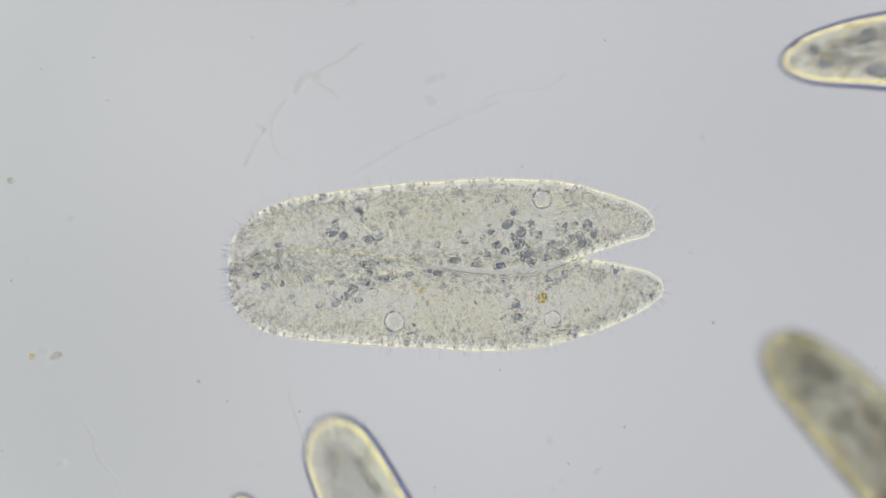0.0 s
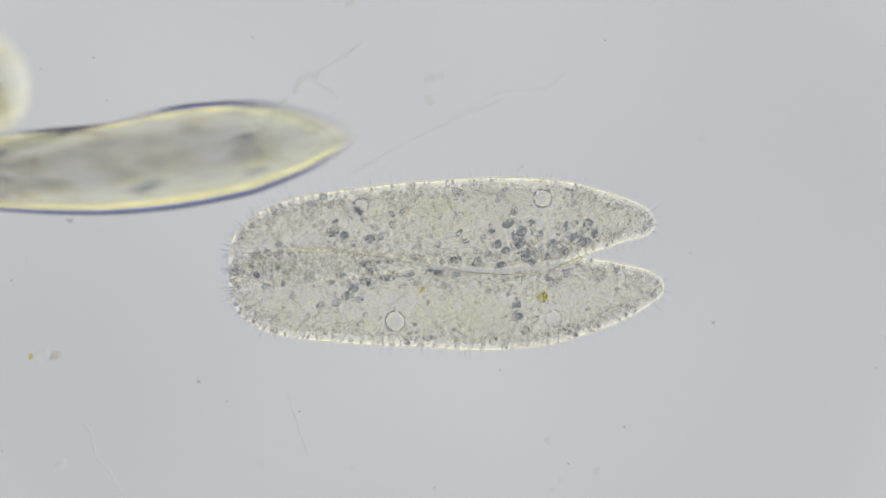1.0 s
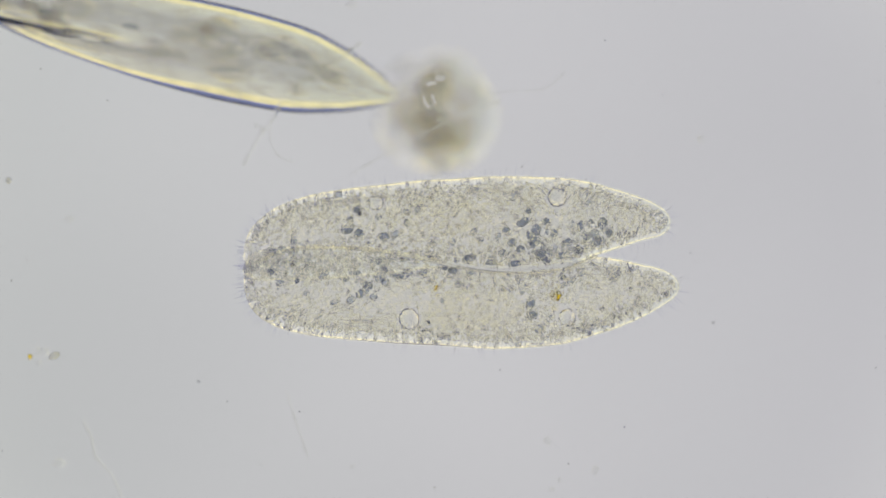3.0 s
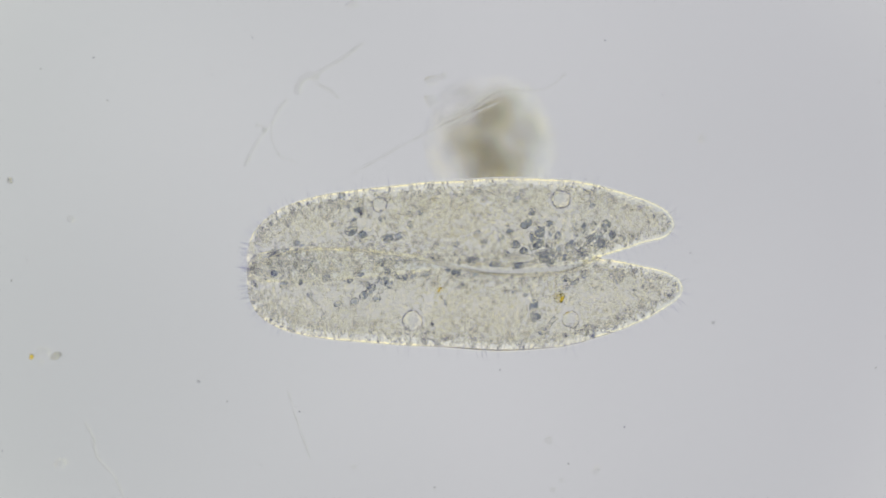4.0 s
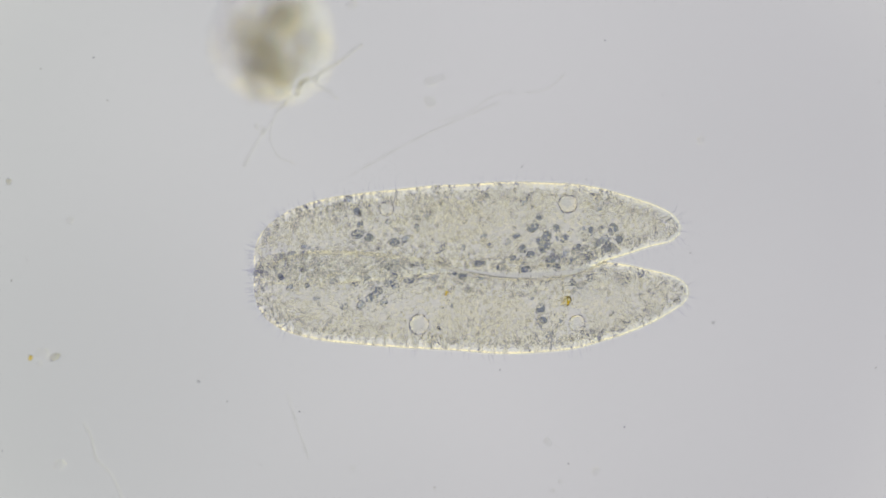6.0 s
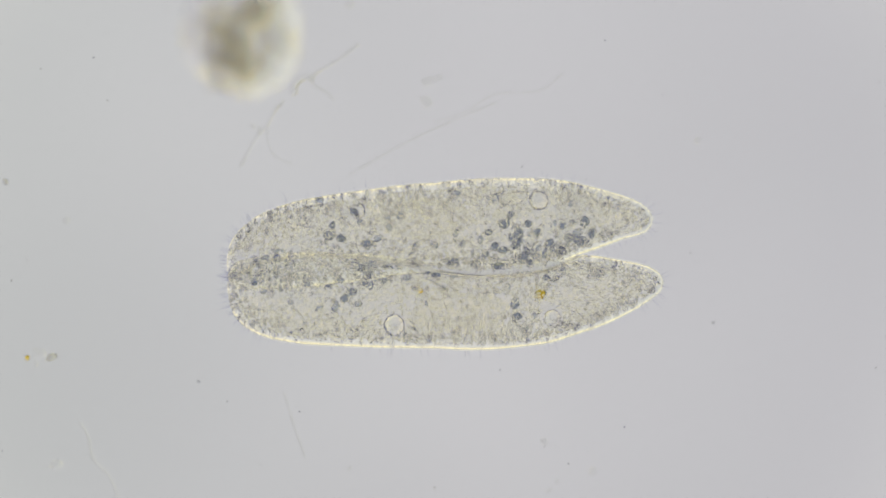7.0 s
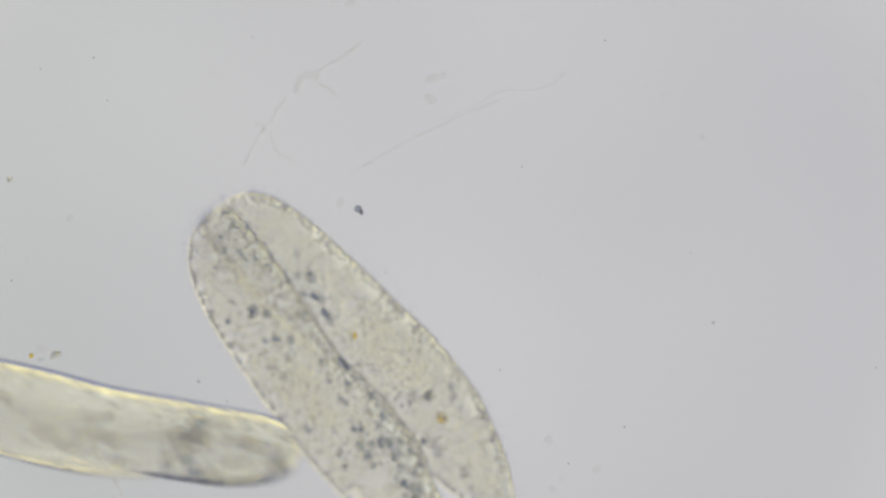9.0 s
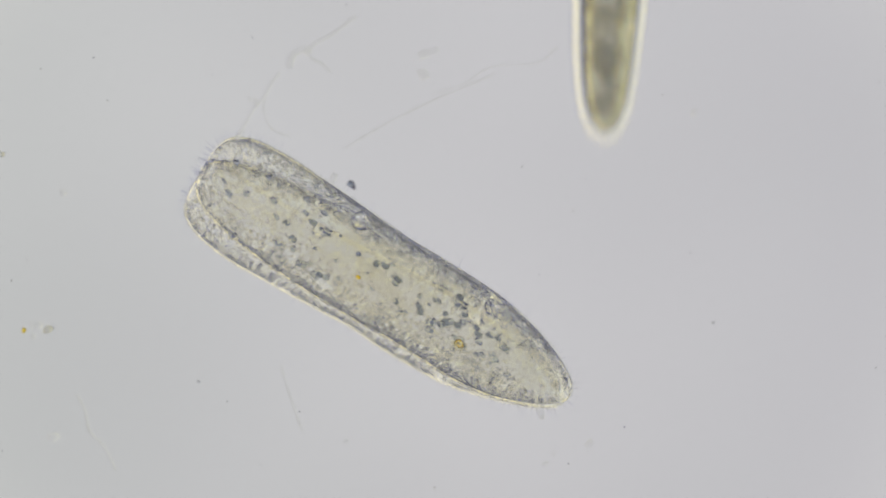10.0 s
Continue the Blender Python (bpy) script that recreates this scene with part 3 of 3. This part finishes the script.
# ---- what moves ----
def swim(ob, rows, depth, leave=1):
    """Rows of seconds, the front end, the hind end and the turn about the long axis; depth under the plane in focus."""
    keys = []
    for t, hx, hy, tx, ty, roll, *rest in rows:
        dz = -1.4 * (rest[0] if rest else depth)
        p = spot((hx + tx) / 2, (hy + ty) / 2, dz)
        keys.append((t, p, math.degrees(math.atan2(hy - ty, tx - hx)), roll))
    if keys[0][0] > 0:
        t, p, yaw, roll = keys[0]
        back = Vector((math.cos(radians(yaw)), math.sin(radians(yaw)), 0)) * 0.1
        keys.insert(0, (0.0, p + back, yaw, roll))
    if keys[-1][0] < 10:
        t, p, yaw, roll = keys[-1]
        on = Vector((math.cos(radians(yaw)), math.sin(radians(yaw)), 0)) * -0.1 * leave
        keys.append((10.0, p + on, yaw, roll))
    walk(ob, [(t, Matrix.Translation(p) @ pose(0, 0, 0, 0, 0, yaw) @ pose(0, 0, 0, roll)) for t, p, yaw, roll in keys])


def motions():
    drift = [(0, 4, 0), (2.5, 0, 0), (4.5, 4, 0), (5.5, 2, 2), (7.0, -4, 2), (7.5, -12, 2), (8.0, -2, 0), (8.5, 0, 3), (9.0, 3, -2), (9.5, 3, -14), (9.8, -3, -34), (10.0, -10, -46)]
    walk(cover, [(t, pose(u * UNIT, -v * UNIT, 0)) for t, u, v in drift])
    walk(slide, [(t, pose(u * UNIT, -v * UNIT, -0.0251)) for t, u, v in drift])

    rows = []
    for t, hx, hy, tx, ty, roll, lift in (
            (0.0, 408, 484, 1161, 453, 0, 0), (0.5, 405, 483, 1160, 451, 0, 0), (1.0, 408, 484, 1163, 451, 0, 0), (1.5, 418, 480, 1173, 448, 0, 0), (2.0, 430, 481, 1186, 451, 0, 0),
            (2.5, 433, 478, 1187, 450, 0, 0), (4.0, 440, 481, 1194, 454, 0, 0), (4.5, 446, 484, 1199, 462, 0, 0), (5.0, 453, 485, 1207, 463, 0, 0),
            (5.5, 458, 485, 1212, 463, 0, 0), (6.2, 445, 487, 1199, 459, 2, 0), (6.8, 411, 493, 1171, 449, 3, 0), (7.0, 401, 495, 1162, 444, 4, 0), (7.5, 373, 501, 1131, 446, 8, 0),
            (7.6, 367, 498, 1124, 452, 9, 0), (7.8, 360, 493, 1116, 498, 13, 0), (8.0, 357, 507, 1105, 609, 22, 0), (8.2, 338, 496, 1050, 684, 27, 0),
            (8.4, 322, 482, 1006, 769, 30, 0), (8.5, 329, 487, 978, 838, 34, 0), (8.6, 304, 458, 905, 874, 52, -0.004), (8.7, 299, 444, 863, 934, 62, -0.01),
            (8.8, 340, 425, 872, 952, 92, -0.035), (8.9, 356, 402, 842, 960, 126, -0.07), (9.0, 364, 388, 866, 930, 160, -0.075), (9.1, 358, 370, 868, 882, 186, -0.06),
            (9.2, 356, 368, 896, 856, 206, -0.03), (9.5, 365, 360, 956, 809, 229, -0.016), (9.7, 350, 328, 958, 750, 238, -0.02), (9.9, 346, 314, 988, 703, 246, -0.026),
            (10.0, 338, 313, 1010, 694, 249, -0.03)):
        p = spot((hx + tx) / 2, (hy + ty) / 2, lift)
        yaw = math.degrees(math.atan2(hy - ty, tx - hx)) - math.degrees(math.atan2(22, 754))
        rows.append((t, Matrix.Translation(p) @ pose(0, 0, 0, 0, 0, yaw) @ pose(0, 0, 0, roll)))
    walk(pair, rows)

    swim(SWIM["first"], [(0.0, 1374, 110, 2170, 82, 0), (0.2, 1250, 170, 2040, 60, 10), (0.4, 1150, 222, 1920, -10, 30), (0.5, 1065, 262, 1825, -15, 45),
                         (0.6, 956, 283, 1700, -10, 70), (0.7, 822, 292, 1540, 5, 100), (0.8, 440, 322, 1224, 62, 140), (0.9, 96, 310, 920, 122, 180),
                         (1.0, -180, 310, 622, 258, 220), (1.1, -366, 230, 434, 312, 250), (1.2, -448, 215, 354, 312, 275), (1.3, -580, 240, 220, 312, 300),
                         (1.4, -775, 240, 25, 312, 330), (1.6, -1200, 240, -400, 300, 350)], 0.05)
    swim(SWIM["second"], [(0.0, 566, 733, 945, 1438, 0), (0.1, 468, 645, 930, 1300, 30), (0.2, 236, 540, 800, 1110, 70), (0.3, 84, 395, 630, 980, 110),
                          (0.4, -28, 273, 512, 872, 150), (0.5, -72, 222, 474, 806, 180), (0.6, -146, 123, 422, 684, 210), (0.7, -250, 30, 350, 565, 240),
                          (0.8, -390, -110, 220, 400, 270), (0.9, -600, -330, -20, 200, 300)], 0.06)
    swim(SWIM["third"], [(0.0, 1342, 580, 1890, 1160, 0), (0.1, 1412, 600, 1940, 1200, 20), (0.2, 1455, 630, 1960, 1250, 40), (0.3, 1508, 710, 2000, 1340, 60),
                         (0.4, 1545, 800, 2040, 1430, 80), (0.5, 1620, 900, 2100, 1530, 100)], 0.19, -1)
    swim(SWIM["low"], [(0.0, 425, 866, 500, 1660, 0), (0.2, 440, 960, 520, 1750, 20), (0.6, 470, 1200, 560, 1990, 40)], 0.06, -1)
    swim(SWIM["corner"], [(1.0, 1400, -80, 800, -610, 0), (1.1, 1500, 40, 860, -440, 20), (1.2, 1880, 290, 1210, -140, 50), (1.3, 2090, 400, 1410, -20, 80), (1.4, 2300, 500, 1640, 50, 100)], 0.15)
    swim(SWIM["edge"], [(1.0, -180, 760, -960, 600, 0), (1.1, 20, 825, -750, 680, 20), (1.2, 250, 925, -520, 755, 50), (1.4, 500, 1250, -200, 960, 90)], 0.12)
    swim(SWIM["dark"], [(2.0, 190, -40, 420, -800, 0), (2.1, 52, 290, 250, -480, 20), (2.2, -50, 560, 150, -210, 40), (2.3, -160, 800, 60, 40, 60), (2.4, -250, 1150, -10, 400, 80), (2.5, -400, 1500, -150, 800, 100)], 0.13)
    swim(SWIM["upper"], [(2.1, 2100, 520, 2870, 760, 180), (2.2, 1680, 400, 2450, 640, 210), (2.3, 1310, 285, 2080, 515, 250), (2.4, 1000, 155, 1770, 370, 300), (2.5, 690, 120, 1500, 365, 350),
                         (2.6, 412, 112, 1240, 298, 400), (2.7, 300, 62, 1105, 275, 440), (2.9, 60, -5, 860, 215, 500), (3.2, -420, -130, 360, 90, 580), (3.6, -1100, -330, -320, -120, 660)], 0.04)
    swim(oval, [(2.2, 1530, 900, 1550, 1140, 0), (2.3, 1500, 690, 1515, 930, 30), (2.4, 1470, 515, 1490, 750, 60), (2.5, 1460, 402, 1530, 632, 90), (2.6, 1248, 285, 1420, 440, 130),
                (2.7, 1068, 100, 1250, 278, 170), (2.8, 940, -90, 1110, 80, 200), (3.0, 650, -380, 830, -220, 260)], 0.05)
    swim(SWIM["under"], [(4.1, 640, 990, 1380, 1240, 0), (4.2, 430, 875, 1180, 1110, 20), (4.3, 110, 785, 860, 1040, 50), (4.4, -160, 720, 600, 965, 80), (4.5, -790, 640, -22, 800, 110), (4.6, -1250, 500, -480, 680, 140)], 0.09)
    swim(SWIM["dome"], [(4.3, 560, 1000, 590, 1790, 0), (4.5, 600, 836, 620, 1630, 30), (4.7, 640, 1040, 680, 1830, 60), (5.0, 700, 1250, 750, 2040, 90)], 0.19, -1)
    swim(SWIM["narrow"], [(4.5, -560, 930, -1300, 1160, 0), (4.6, -20, 770, -760, 960, 30), (4.7, 560, 628, -190, 850, 70), (4.8, 1040, 540, 296, 690, 120), (4.9, 1376, 430, 684, 640, 170),
                          (5.0, 1890, 485, 1130, 490, 220), (5.1, 1870, 725, 1280, 190, 260), (5.2, 1760, 1000, 1560, 240, 300), (5.3, 1650, 1150, 1600, 350, 330), (5.4, 1660, 1400, 1600, 600, 360),
                          (5.5, 1700, 1750, 1640, 950, 390)], 0.065)
    swim(SWIM["riser"], [(4.9, 1320, 900, 1440, 1690, 0), (5.0, 1315, 660, 1420, 1450, 30), (5.1, 1322, 316, 1335, 1115, 70), (5.2, 1490, -10, 1356, 776, 110), (5.3, 1475, -380, 1440, 418, 150),
                         (5.4, 1540, -740, 1480, 60, 190), (5.5, 1590, -785, 1545, 14, 210), (5.7, 1640, -900, 1590, -100, 240)], 0.07)
    swim(SWIM["visitor"], [(4.2, 1800, -330, 2300, -950, 0), (4.4, 1575, -20, 2040, -670, 20), (4.5, 1532, 50, 2000, -600, 35), (4.6, 1555, 20, 2030, -650, 50), (4.9, 1750, -200, 2230, -840, 80)], 0.09, -1)
    swim(SWIM["skimmer"], [(7.2, 2200, -80, 3000, -60, 0), (7.3, 1700, -70, 2500, -60, 20), (7.4, 1250, -80, 2050, -60, 50), (7.5, 700, -92, 1500, -86, 80), (7.6, 150, -70, 950, -85, 110), (7.7, -300, 180, 430, -105, 140),
                           (7.8, -410, 480, 170, -75, 160), (7.9, -458, 432, 102, -128, 170), (8.0, -482, 416, 108, -124, 178), (8.3, -800, 600, -240, 30, 220)], 0.26)
    swim(SWIM["guest"], [(7.6, -300, 720, -1100, 760, 0), (7.8, 40, 702, -760, 740, 15), (7.9, 192, 700, -608, 730, 20), (8.0, 230, 705, -570, 722, 22), (8.2, 226, 700, -574, 715, 26), (8.4, 242, 715, -558, 722, 32),
                         (8.5, 272, 718, -528, 722, 40), (8.6, 290, 720, -510, 712, 50), (8.7, 345, 704, -455, 685, 80), (8.8, 430, 722, -360, 650, 120), (8.9, 460, 735, -330, 655, 160),
                         (9.0, 538, 800, -250, 690, 200, 0.05), (9.1, 700, 888, -90, 740, 240, 0.075), (9.2, 830, 930, 30, 796, 270, 0.085), (9.3, 950, 1010, 165, 840, 300, 0.085), (9.5, 1300, 1200, 540, 960, 340, 0.085)], 0.03)
    swim(SWIM["last"], [(9.6, 1130, -140, 1170, -930, 0), (9.7, 1112, -60, 1140, -855, 10), (9.8, 1096, 10, 1120, -790, 20), (9.9, 1070, 125, 1112, -672, 35), (10.0, 1068, 250, 1116, -548, 50)], 0.12)

    rows = []
    for t, u, v in ((0.0, -150, 620), (0.4, -10, 530), (0.6, -110, 420), (1.0, -60, 150), (1.2, 36, 82), (1.4, 105, 72), (1.5, 130, 60), (1.7, 180, 50), (2.0, 240, 50), (2.1, 345, 52), (2.2, 444, 78), (2.3, 576, 100), (2.4, 655, 135), (2.5, 690, 150),
                    (2.7, 715, 160), (3.2, 810, 230), (3.8, 856, 275), (4.0, 868, 250), (4.2, 828, 228), (4.5, 782, 208), (5.0, 675, 148), (5.5, 530, 90), (6.2, 480, 72), (6.8, 452, 62), (7.0, 428, 62),
                    (7.2, 388, 62), (7.4, 310, 56), (7.5, 250, 62), (7.6, 40, 140), (7.8, -260, 330), (10.0, -500, 420)):
        rows.append((t, Matrix.Translation(spot(u, v, -0.30)) @ pose(0, 0, 0, 0, 0, -t * 8)))
    walk(clump, rows)


motions()
